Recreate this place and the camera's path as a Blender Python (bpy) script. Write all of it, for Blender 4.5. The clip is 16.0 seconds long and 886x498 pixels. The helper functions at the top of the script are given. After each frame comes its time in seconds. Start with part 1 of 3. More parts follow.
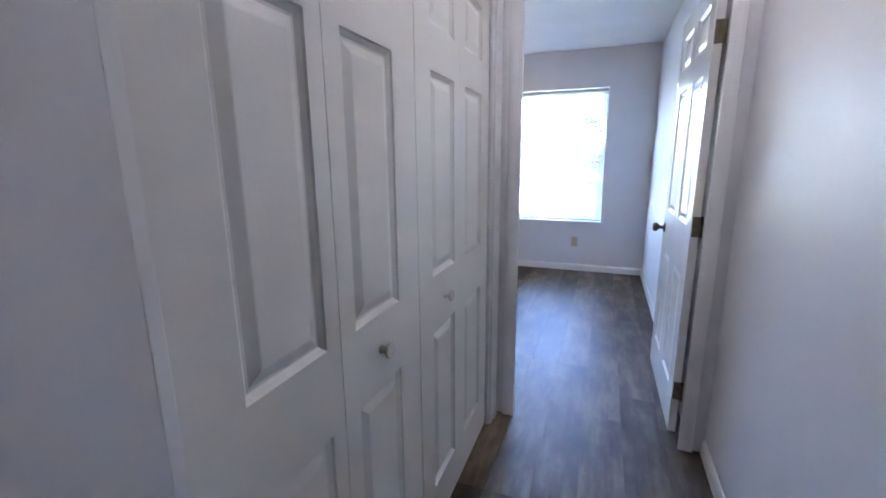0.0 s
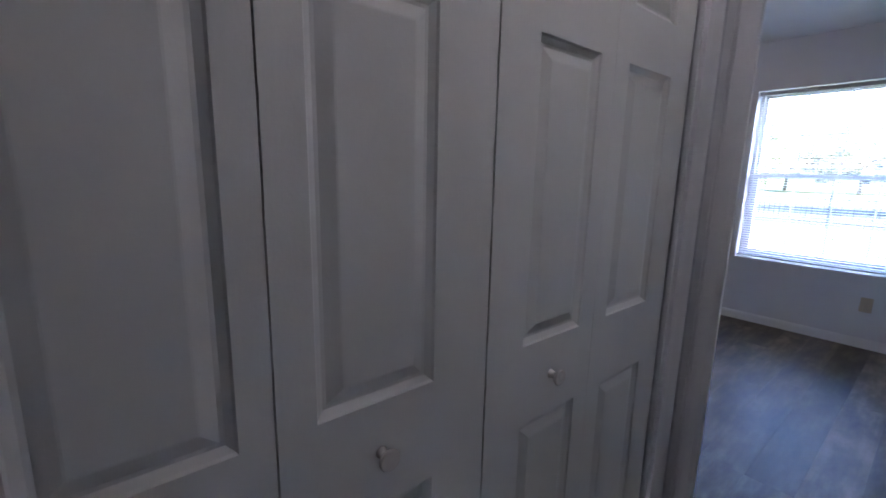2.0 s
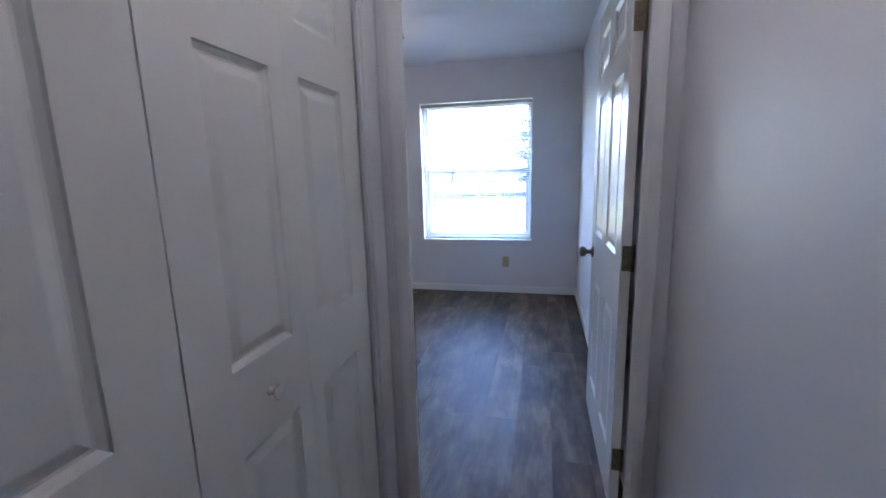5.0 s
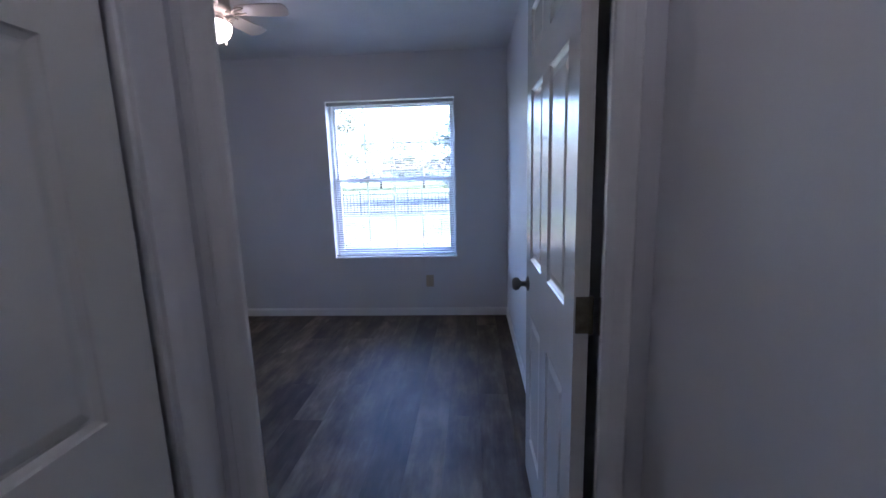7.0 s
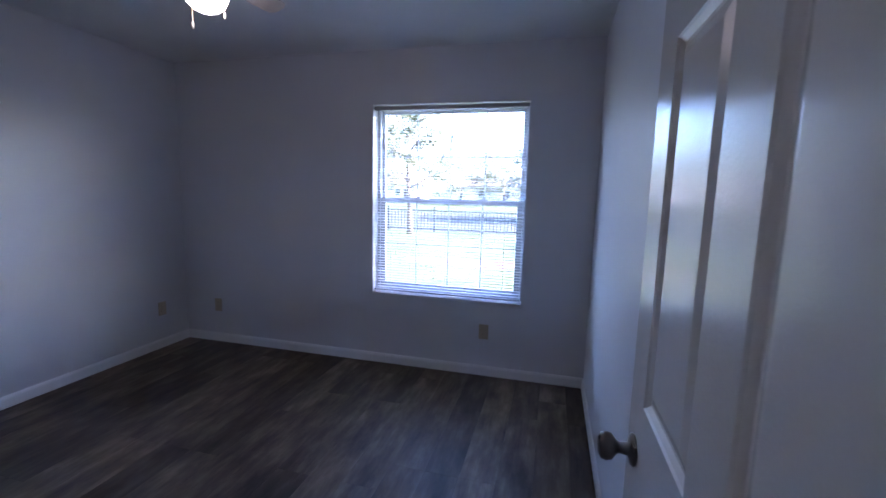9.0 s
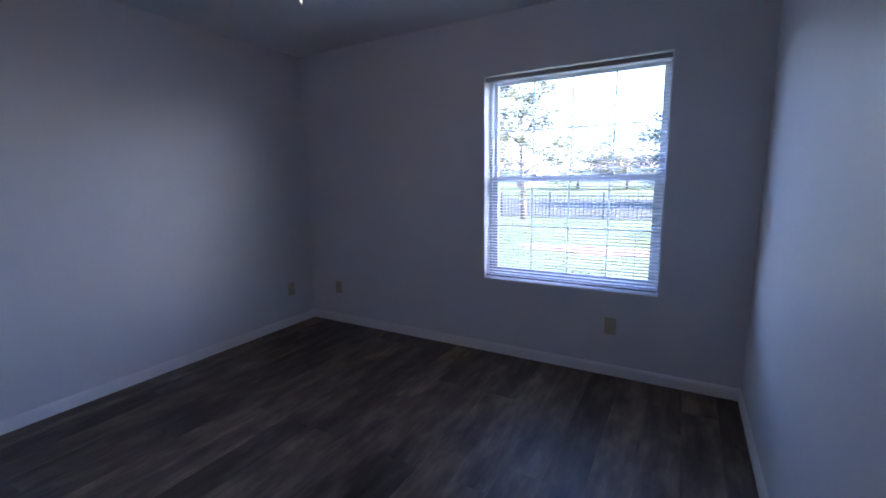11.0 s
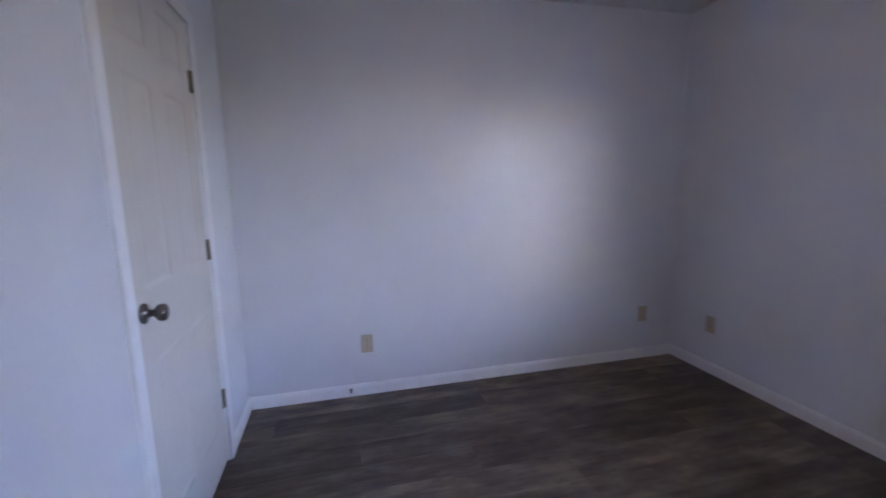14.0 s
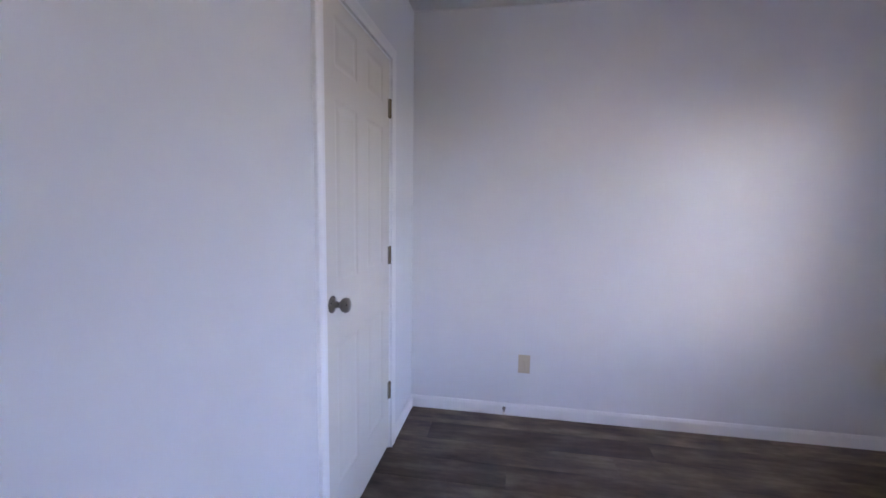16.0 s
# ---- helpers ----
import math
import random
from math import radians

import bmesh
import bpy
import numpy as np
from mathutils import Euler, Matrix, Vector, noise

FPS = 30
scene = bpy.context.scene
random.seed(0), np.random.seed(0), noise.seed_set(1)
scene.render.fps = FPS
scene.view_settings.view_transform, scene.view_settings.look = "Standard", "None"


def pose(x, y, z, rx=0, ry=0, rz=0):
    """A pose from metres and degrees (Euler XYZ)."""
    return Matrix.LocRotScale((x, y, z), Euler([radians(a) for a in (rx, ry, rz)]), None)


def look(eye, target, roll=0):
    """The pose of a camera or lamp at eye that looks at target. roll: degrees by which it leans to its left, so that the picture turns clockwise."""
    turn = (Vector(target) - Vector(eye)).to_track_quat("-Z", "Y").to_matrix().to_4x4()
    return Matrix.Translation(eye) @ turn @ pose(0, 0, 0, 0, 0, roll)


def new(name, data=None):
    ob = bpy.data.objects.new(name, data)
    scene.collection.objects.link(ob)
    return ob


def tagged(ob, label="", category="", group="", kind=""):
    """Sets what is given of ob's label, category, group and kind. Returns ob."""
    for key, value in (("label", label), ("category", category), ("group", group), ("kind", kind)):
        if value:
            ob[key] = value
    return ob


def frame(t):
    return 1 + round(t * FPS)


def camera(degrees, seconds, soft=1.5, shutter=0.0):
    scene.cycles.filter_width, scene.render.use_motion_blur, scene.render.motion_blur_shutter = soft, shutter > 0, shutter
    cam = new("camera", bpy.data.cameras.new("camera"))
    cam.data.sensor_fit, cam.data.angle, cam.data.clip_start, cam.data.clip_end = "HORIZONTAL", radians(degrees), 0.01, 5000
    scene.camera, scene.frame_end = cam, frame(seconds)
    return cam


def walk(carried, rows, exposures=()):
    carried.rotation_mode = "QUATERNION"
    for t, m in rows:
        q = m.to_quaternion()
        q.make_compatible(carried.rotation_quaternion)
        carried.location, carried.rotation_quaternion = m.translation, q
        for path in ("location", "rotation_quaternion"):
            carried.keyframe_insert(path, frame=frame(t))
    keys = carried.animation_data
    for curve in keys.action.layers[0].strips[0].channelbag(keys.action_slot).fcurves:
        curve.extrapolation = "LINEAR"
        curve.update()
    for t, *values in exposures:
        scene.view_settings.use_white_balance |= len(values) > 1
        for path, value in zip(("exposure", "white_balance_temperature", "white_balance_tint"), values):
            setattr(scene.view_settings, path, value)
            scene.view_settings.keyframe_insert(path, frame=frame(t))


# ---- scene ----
cam = camera(92.6, 16.0, 1.6, 0.3)
PATH = [
    (0, (-0.455, 0.651, 1.322), (-1.147, 2.479, 0.899), -0.5),
    (0.5, (-0.405, 0.779, 1.312), (-1.369, 2.498, 0.973), 1.2),
    (1, (-0.359, 0.922, 1.314), (-1.655, 2.403, 0.957), 0.8),
    (1.5, (-0.401, 1.055, 1.315), (-1.809, 2.428, 0.951), 0.0),
    (2, (-0.408, 1.176, 1.315), (-1.92, 2.432, 0.948), 1.2),
    (2.5, (-0.402, 1.225, 1.303), (-2.015, 2.342, 0.915), 1.6),
    (3, (-0.401, 1.228, 1.302), (-2.017, 2.338, 0.903), 0.4),
    (3.5, (-0.41, 1.225, 1.304), (-1.966, 2.416, 0.904), -0.7),
    (4, (-0.428, 1.212, 1.312), (-1.778, 2.634, 0.916), -1.3),
    (4.5, (-0.393, 1.192, 1.333), (-1.24, 2.965, 0.962), -0.7),
    (5, (-0.357, 1.188, 1.332), (-0.811, 3.102, 0.972), -1.5),
    (7.5, (-0.298, 2.023, 1.366), (-0.434, 3.991, 1.039), -1.6),
    (8, (-0.250, 2.273, 1.397), (-0.502, 4.243, 1.16), -0.2),
    (10.5, (-0.336, 2.851, 1.353), (-1.155, 4.647, 1.03), -0.5),
    (11, (-0.356, 2.853, 1.329), (-1.337, 4.566, 1.004), -0.9),
    (11.5, (-0.42, 2.853, 1.35), (-1.525, 4.478, 0.979), -0.1),
    (12, (-0.467, 2.883, 1.357), (-1.654, 4.45, 0.99), -1.0),
    (12.5, (-0.527, 3.019, 1.36), (-1.968, 4.361, 1.011), -1.4),
    (13, (-0.613, 3.168, 1.356), (-2.211, 4.308, 0.975), -2.5),
    (13.5, (-0.766, 3.253, 1.354), (-2.476, 4.241, 1.044), -1.1),
    (14, (-0.898, 3.327, 1.316), (-2.819, 3.799, 1.017), -1.2),
    (14.5, (-0.942, 3.377, 1.309), (-2.928, 3.345, 1.071), 0.8),
    (15, (-0.942, 3.366, 1.318), (-2.905, 3.051, 1.098), 1.1),
    (15.5, (-0.936, 3.364, 1.326), (-2.887, 2.972, 1.124), 1.3),
    (16, (-0.924, 3.368, 1.314), (-2.886, 3.042, 1.1), 0.9),
]
EXPOSURES = [
    (0.0, 6.22, 5600, 22), (1.0, 5.4, 5650, 22), (2.0, 4.85, 5650, 24), (3.0, 5.4, 5800, 24), (3.5, 5.73, 5800, 22), (4.0, 6.1, 5800, 22), (4.5, 5.86, 5680, 22), (5.0, 5.42, 5530, 22),
    (7.5, 4.45, 5330, 28), (8.0, 4.48, 5300, 29), (10.5, 3.94, 5340, 30), (12.5, 4.05, 5340, 30), (13.0, 4.15, 5370, 30), (13.5, 4.65, 5560, 32), (14.0, 5.05, 5880, 33), (15.0, 5.42, 6110, 34), (16.0, 5.46, 6170, 34),
]
walk(cam, [(t, look(eye, target, roll)) for t, eye, target, roll in PATH], EXPOSURES)

# ---- light ----
SUN_ELEVATION, SUN_TURN = radians(38), radians(86)
world = bpy.data.worlds.new("sky")
scene.world = world
world.use_nodes = True
wn = world.node_tree.nodes
sky = wn.new("ShaderNodeTexSky")
sky.sky_type, sky.sun_disc = "NISHITA", False
sky.air_density, sky.dust_density, sky.ozone_density = 1.0, 1.5, 3.0
sky.sun_elevation, sky.sun_rotation = SUN_ELEVATION, SUN_TURN
wn["Background"].inputs["Strength"].default_value = 0.15
world.node_tree.links.new(sky.outputs[0], wn["Background"].inputs["Color"])

sun = new("sun", bpy.data.lights.new("sun", "SUN"))
sun.data.energy, sun.data.angle, sun.data.color = 3.8, radians(0.5), (1.0, 0.94, 0.86)
sun_from = Vector((math.sin(SUN_TURN) * math.cos(SUN_ELEVATION), math.cos(SUN_TURN) * math.cos(SUN_ELEVATION), math.sin(SUN_ELEVATION)))
sun.matrix_world = look(sun_from * 40, (0, 0, 0))


# ---- materials ----
def material(name, colour, rough=0.5, metal=0.0, vary=0.06, scale=6.0, bump=0.0, bump_scale=180.0, coat=0.0, spread=0.0, gloss=0.5):
    """Paint or plain stuff: two scales of mottling in the colour and the gloss, fine relief, and a shade of its own per object."""
    mat = bpy.data.materials.new(name)
    mat.use_nodes = True
    nt = mat.node_tree
    n, l = nt.nodes, nt.links
    b = n["Principled BSDF"]
    b.inputs["Roughness"].default_value, b.inputs["Metallic"].default_value = rough, metal
    b.inputs["Coat Weight"].default_value = coat
    tc = n.new("ShaderNodeTexCoord")
    big, fine = n.new("ShaderNodeTexNoise"), n.new("ShaderNodeTexNoise")
    big.inputs["Scale"].default_value, big.inputs["Detail"].default_value = scale, 4
    fine.inputs["Scale"].default_value, fine.inputs["Detail"].default_value = bump_scale, 3
    for q in (big, fine):
        l.new(tc.outputs["Object"], q.inputs["Vector"])
    ramp = n.new("ShaderNodeMapRange")
    ramp.inputs["From Min"].default_value, ramp.inputs["From Max"].default_value = 0.3, 0.7
    ramp.inputs["To Min"].default_value, ramp.inputs["To Max"].default_value = 1 - vary, 1 + vary
    l.new(big.outputs["Fac"], ramp.inputs["Value"])
    info = n.new("ShaderNodeObjectInfo")
    own = n.new("ShaderNodeMapRange")
    own.inputs["To Min"].default_value, own.inputs["To Max"].default_value = 1 - spread, 1 + spread
    l.new(info.outputs["Random"], own.inputs["Value"])
    mul = n.new("ShaderNodeMath")
    mul.operation = "MULTIPLY"
    l.new(ramp.outputs[0], mul.inputs[0])
    l.new(own.outputs[0], mul.inputs[1])
    col = n.new("ShaderNodeVectorMath")
    col.operation = "SCALE"
    col.inputs[0].default_value = colour
    l.new(mul.outputs[0], col.inputs["Scale"])
    l.new(col.outputs[0], b.inputs["Base Color"])
    rr = n.new("ShaderNodeMapRange")
    rr.inputs["To Min"].default_value, rr.inputs["To Max"].default_value = max(0.02, rough - 0.025), min(1, rough + 0.025)
    l.new(big.outputs["Fac"], rr.inputs["Value"])
    l.new(rr.outputs[0], b.inputs["Roughness"])
    if bump:
        bp = n.new("ShaderNodeBump")
        bp.inputs["Strength"].default_value, bp.inputs["Distance"].default_value = bump, 0.004
        l.new(fine.outputs["Fac"], bp.inputs["Height"])
        l.new(bp.outputs[0], b.inputs["Normal"])
    b.inputs["Specular IOR Level"].default_value = gloss
    return mat


def plank_material():
    """Weathered grey-brown vinyl plank: streaks along the board, dark patches, a tone of its own per board."""
    mat = bpy.data.materials.new("vinyl_plank")
    mat.use_nodes = True
    nt = mat.node_tree
    n, l = nt.nodes, nt.links
    b = n["Principled BSDF"]
    tc, info = n.new("ShaderNodeTexCoord"), n.new("ShaderNodeObjectInfo")
    off = n.new("ShaderNodeVectorMath")
    off.operation = "MULTIPLY_ADD"
    comb = n.new("ShaderNodeCombineXYZ")
    l.new(info.outputs["Random"], comb.inputs["X"])
    l.new(info.outputs["Random"], comb.inputs["Y"])
    off.inputs[1].default_value = (37.0, 61.0, 0.0)
    l.new(comb.outputs[0], off.inputs[0])
    l.new(tc.outputs["Object"], off.inputs[2])

    def streak(sx, sy, detail):
        mp, nz = n.new("ShaderNodeMapping"), n.new("ShaderNodeTexNoise")
        mp.inputs["Scale"].default_value = (sx, sy, 1)
        nz.inputs["Scale"].default_value, nz.inputs["Detail"].default_value, nz.inputs["Roughness"].default_value = 1, detail, 0.6
        l.new(off.outputs[0], mp.inputs["Vector"])
        l.new(mp.outputs[0], nz.inputs["Vector"])
        return nz
    grain, patch, blot = streak(42, 3.2, 5), streak(10, 2.6, 6), streak(7, 3.0, 4)
    mix = n.new("ShaderNodeMath")
    mix.operation = "MULTIPLY_ADD"
    mix.inputs[1].default_value = 0.15
    l.new(grain.outputs["Fac"], mix.inputs[0])
    m2 = n.new("ShaderNodeMath")
    m2.inputs[1].default_value = 0.45
    m2.operation = "MULTIPLY_ADD"
    m3 = n.new("ShaderNodeMath")
    m3.operation = "MULTIPLY"
    m3.inputs[1].default_value = 0.40
    l.new(blot.outputs["Fac"], m3.inputs[0])
    l.new(patch.outputs["Fac"], m2.inputs[0])
    l.new(m3.outputs[0], m2.inputs[2])
    l.new(m2.outputs[0], mix.inputs[2])
    ramp = n.new("ShaderNodeValToRGB")
    e = ramp.color_ramp.elements
    e[0].position, e[0].color = 0.39, (0.038, 0.028, 0.022, 1)
    e[1].position, e[1].color = 0.61, (0.188, 0.149, 0.108, 1)
    mid = ramp.color_ramp.elements.new(0.5)
    mid.color = (0.100, 0.074, 0.051, 1)
    l.new(mix.outputs[0], ramp.inputs[0])
    tone = n.new("ShaderNodeMapRange")
    tone.inputs["To Min"].default_value, tone.inputs["To Max"].default_value = 0.60, 1.45
    l.new(info.outputs["Random"], tone.inputs["Value"])
    sc = n.new("ShaderNodeVectorMath")
    sc.operation = "SCALE"
    l.new(ramp.outputs[0], sc.inputs[0])
    l.new(tone.outputs[0], sc.inputs["Scale"])
    l.new(sc.outputs[0], b.inputs["Base Color"])
    rr = n.new("ShaderNodeMapRange")
    rr.inputs["To Min"].default_value, rr.inputs["To Max"].default_value = 0.43, 0.57
    l.new(blot.outputs["Fac"], rr.inputs["Value"])
    l.new(rr.outputs[0], b.inputs["Roughness"])
    bp = n.new("ShaderNodeBump")
    b.inputs["Specular IOR Level"].default_value = 0.40
    bp.inputs["Strength"].default_value, bp.inputs["Distance"].default_value = 0.15, 0.002
    l.new(grain.outputs["Fac"], bp.inputs["Height"])
    l.new(bp.outputs[0], b.inputs["Normal"])
    return mat


def glass_material():
    mat = bpy.data.materials.new("window_glass")
    mat.use_nodes = True
    b = mat.node_tree.nodes["Principled BSDF"]
    b.inputs["Base Color"].default_value = (0.97, 0.99, 0.98, 1)
    b.inputs["Transmission Weight"].default_value, b.inputs["Roughness"].default_value, b.inputs["IOR"].default_value = 1, 0.0, 1.02
    return mat


def leaf_material(name, colour, vary=0.3, through_share=0.5, rough=0.6, gloss=0.2):
    """Thin leaves or slats: mottled, part of the light passing through."""
    mat = material(name, colour, rough, vary=vary, scale=1.4, gloss=gloss)
    nt = mat.node_tree
    b = nt.nodes["Principled BSDF"]
    thin, mix = nt.nodes.new("ShaderNodeBsdfTranslucent"), nt.nodes.new("ShaderNodeMixShader")
    nt.links.new(b.inputs["Base Color"].links[0].from_socket, thin.inputs["Color"])
    mix.inputs[0].default_value = through_share
    nt.links.new(b.outputs[0], mix.inputs[1])
    nt.links.new(thin.outputs[0], mix.inputs[2])
    nt.links.new(mix.outputs[0], nt.nodes["Material Output"].inputs["Surface"])
    return mat


def glow_material(name, colour, strength):
    mat = bpy.data.materials.new(name)
    mat.use_nodes = True
    b = mat.node_tree.nodes["Principled BSDF"]
    b.inputs["Base Color"].default_value = (0.85, 0.83, 0.78, 1)
    b.inputs["Emission Color"].default_value, b.inputs["Emission Strength"].default_value = (*colour, 1), strength
    return mat


WALL = material("wall_paint", (0.65, 0.655, 0.68), 0.43, vary=0.025, scale=2.2, bump=0.06, bump_scale=240, gloss=0.95)
SMUDGE = material("dull_paint", (0.60, 0.605, 0.63), 0.52, vary=0.10, scale=22, gloss=0.4)
CEILING = material("ceiling_paint", (0.77, 0.77, 0.78), 0.8, vary=0.03, scale=3, bump=0.9, bump_scale=55)
TRIM = material("trim_paint", (0.76, 0.76, 0.77), 0.33, vary=0.02, scale=5, bump=0.05, bump_scale=120)
DOOR = material("door_paint", (0.74, 0.72, 0.68), 0.20, vary=0.025, scale=4, bump=0.10, bump_scale=150)
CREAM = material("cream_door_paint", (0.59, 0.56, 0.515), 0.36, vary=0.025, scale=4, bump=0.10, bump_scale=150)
CLOSET = material("closet_door_paint", (0.715, 0.71, 0.67), 0.34, vary=0.025, scale=4, bump=0.05, bump_scale=170)
KNOB_WHITE = material("porcelain_knob", (0.74, 0.70, 0.64), 0.22, vary=0.03, scale=30)
PLANK = plank_material()
SUBFLOOR = material("subfloor", (0.02, 0.017, 0.015), 0.9)
NICKEL = material("dark_nickel", (0.20, 0.18, 0.16), 0.28, metal=1.0, vary=0.1, scale=40)
BRASS = material("aged_brass", (0.18, 0.150, 0.105), 0.42, metal=0.9, vary=0.25, scale=45, bump=0.2)
ALMOND = material("almond_plastic", (0.50, 0.42, 0.30), 0.4, vary=0.04, scale=25)
DARK = material("dark_slot", (0.02, 0.02, 0.02), 0.6)
VINYL = material("white_vinyl", (0.80, 0.81, 0.84), 0.35, vary=0.02, scale=8)
SLAT = leaf_material("blind_slat", (0.88, 0.88, 0.89), 0.02, 0.30, 0.25, 0.5)
# local shadow on the white blind's rails, put into a grey base colour
RAIL_SHADE = material("shaded_blind_rail", (0.40, 0.40, 0.42), 0.4, vary=0.03, scale=8)
CORD = material("blind_cord", (0.7, 0.7, 0.7), 0.9)
SILL = material("sill_paint", (0.78, 0.78, 0.80), 0.22, vary=0.05, scale=9)
GRILLE = leaf_material("white_grille_bar", (0.84, 0.85, 0.87), 0.02, 0.35)
GLASS = glass_material()
FAN = material("fan_enamel", (0.42, 0.36, 0.32), 0.35, vary=0.03, scale=12)
BLADE = material("fan_blade", (0.52, 0.48, 0.46), 0.5, vary=0.08, scale=5, bump=0.15, spread=0.05)
GLOBE = glow_material("lit_frosted_glass", (1.0, 0.82, 0.64), 0.80)
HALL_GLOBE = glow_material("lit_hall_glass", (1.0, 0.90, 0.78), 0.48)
CHAIN = material("chain_brass", (0.55, 0.47, 0.30), 0.35, metal=1.0)
LAWN = material("lawn", (0.060, 0.073, 0.034), 0.95, vary=0.3, scale=0.35, bump=0.3, bump_scale=30, gloss=0.05)
GRASS = leaf_material("grass_blades", (0.066, 0.080, 0.038))
SOIL = material("bare_soil", (0.13, 0.075, 0.062), 0.95, vary=0.25, scale=2.0, bump=0.4, bump_scale=25, gloss=0.05)
ASPHALT = material("asphalt", (0.045, 0.046, 0.042), 0.95, vary=0.15, scale=0.6, bump=0.3, bump_scale=60, gloss=0.05)
BARK = material("bark", (0.16, 0.12, 0.09), 0.95, vary=0.35, scale=12, bump=1.0, bump_scale=35)
LEAF = leaf_material("leaves", (0.170, 0.178, 0.112))
LEAF_DARK = leaf_material("dark_leaves", (0.125, 0.150, 0.125))
STEEL = material("galvanised_steel", (0.32, 0.33, 0.34), 0.5, metal=0.7, vary=0.12, scale=14)
FENCE = material("fence_metal", (0.045, 0.047, 0.05), 0.55, vary=0.1, scale=6)
SIDING = material("house_siding", (0.60, 0.55, 0.50), 0.8, vary=0.06, scale=1.2, bump=0.3, bump_scale=20)
ROOF = material("roof_shingle", (0.16, 0.12, 0.11), 0.9, vary=0.2, scale=2.0, bump=0.6, bump_scale=14)
PANE_DARK = material("far_pane", (0.03, 0.04, 0.05), 0.1)


# ---- helpers for meshes ----
def finish(bm, name, mat, smooth=False):
    bmesh.ops.recalc_face_normals(bm, faces=bm.faces)
    me = bpy.data.meshes.new(name)
    bm.to_mesh(me)
    bm.free()
    me.materials.append(mat)
    for p in me.polygons:
        p.use_smooth = smooth
    return me


def part(name, bm, mat, parent=None, label="", smooth=False, m=None):
    ob = new(name, finish(bm, name, mat, smooth))
    if m is not None:
        ob.matrix_basis = m
    if parent is not None:
        ob.parent = parent
    return tagged(ob, label) if label else ob


def share(name, me, parent, m, label=""):
    """One more object on a mesh that is already made."""
    ob = new(name, me)
    ob.matrix_basis = m
    ob.parent = parent
    return tagged(ob, label) if label else ob


def base(name, x=0, y=0, z=0, rz=0):
    ob = new(name)
    ob.empty_display_size = 0.1
    ob.matrix_basis = pose(x, y, z, 0, 0, rz)
    return ob


def box(bm, x0, x1, y0, y1, z0, z1, bevel=0.0):
    v = [bm.verts.new((x, y, z)) for x in (x0, x1) for y in (y0, y1) for z in (z0, z1)]
    f = [bm.faces.new([v[i] for i in q]) for q in ((0, 1, 3, 2), (4, 6, 7, 5), (0, 4, 5, 1), (2, 3, 7, 6), (0, 2, 6, 4), (1, 5, 7, 3))]
    if bevel:
        edges = list({e for q in f for e in q.edges})
        bmesh.ops.bevel(bm, geom=edges, offset=bevel, segments=2, affect="EDGES", profile=0.7)
    return bm


def boxes(*rows, bevel=0.0):
    bm = bmesh.new()
    for r in rows:
        box(bm, *r, bevel=bevel)
    return bm


def lathe(profile, steps=32, axis="z"):
    """A turned body from (radius, height) pairs."""
    bm = bmesh.new()
    rings = []
    for r, h in profile:
        ring = []
        for i in range(steps):
            a = 2 * math.pi * i / steps
            c, s = max(r, 1e-4) * math.cos(a), max(r, 1e-4) * math.sin(a)
            ring.append(bm.verts.new({"z": (c, s, h), "x": (h, c, s), "y": (s, h, c)}[axis]))
        rings.append(ring)
    for a, b in zip(rings, rings[1:]):
        for i in range(steps):
            bm.faces.new((a[i], a[(i + 1) % steps], b[(i + 1) % steps], b[i]))
    bm.faces.new(rings[0])
    bm.faces.new(rings[-1])
    return bm


def tube(points, radii, steps=8, bm=None):
    bm = bm or bmesh.new()
    rings = []
    for i, p in enumerate(points):
        p = Vector(p)
        d = (Vector(points[min(i + 1, len(points) - 1)]) - Vector(points[max(i - 1, 0)])).normalized()
        q = d.to_track_quat("Z", "Y")
        r = radii[i] if isinstance(radii, (list, tuple)) else radii
        rings.append([bm.verts.new(p + q @ Vector((r * math.cos(2 * math.pi * k / steps), r * math.sin(2 * math.pi * k / steps), 0))) for k in range(steps)])
    for a, b in zip(rings, rings[1:]):
        for i in range(steps):
            bm.faces.new((a[i], a[(i + 1) % steps], b[(i + 1) % steps], b[i]))
    bm.faces.new(rings[0])
    bm.faces.new(rings[-1])
    return bm


def extrude_profile(profile, length):
    """A moulding: (out, up) pairs as its section, drawn out along x from 0 to length; out is -y."""
    bm = bmesh.new()
    a = [bm.verts.new((0, -o, u)) for o, u in profile]
    b = [bm.verts.new((length, -o, u)) for o, u in profile]
    k = len(profile)
    for i in range(k):
        bm.faces.new((a[i], a[(i + 1) % k], b[(i + 1) % k], b[i]))
    bm.faces.new(a)
    bm.faces.new(b)
    return bm


RINGS = ((0, 0), (0.003, -0.004), (0.013, -0.010), (0.019, -0.010), (0.040, -0.003), (0.043, -0.0025))


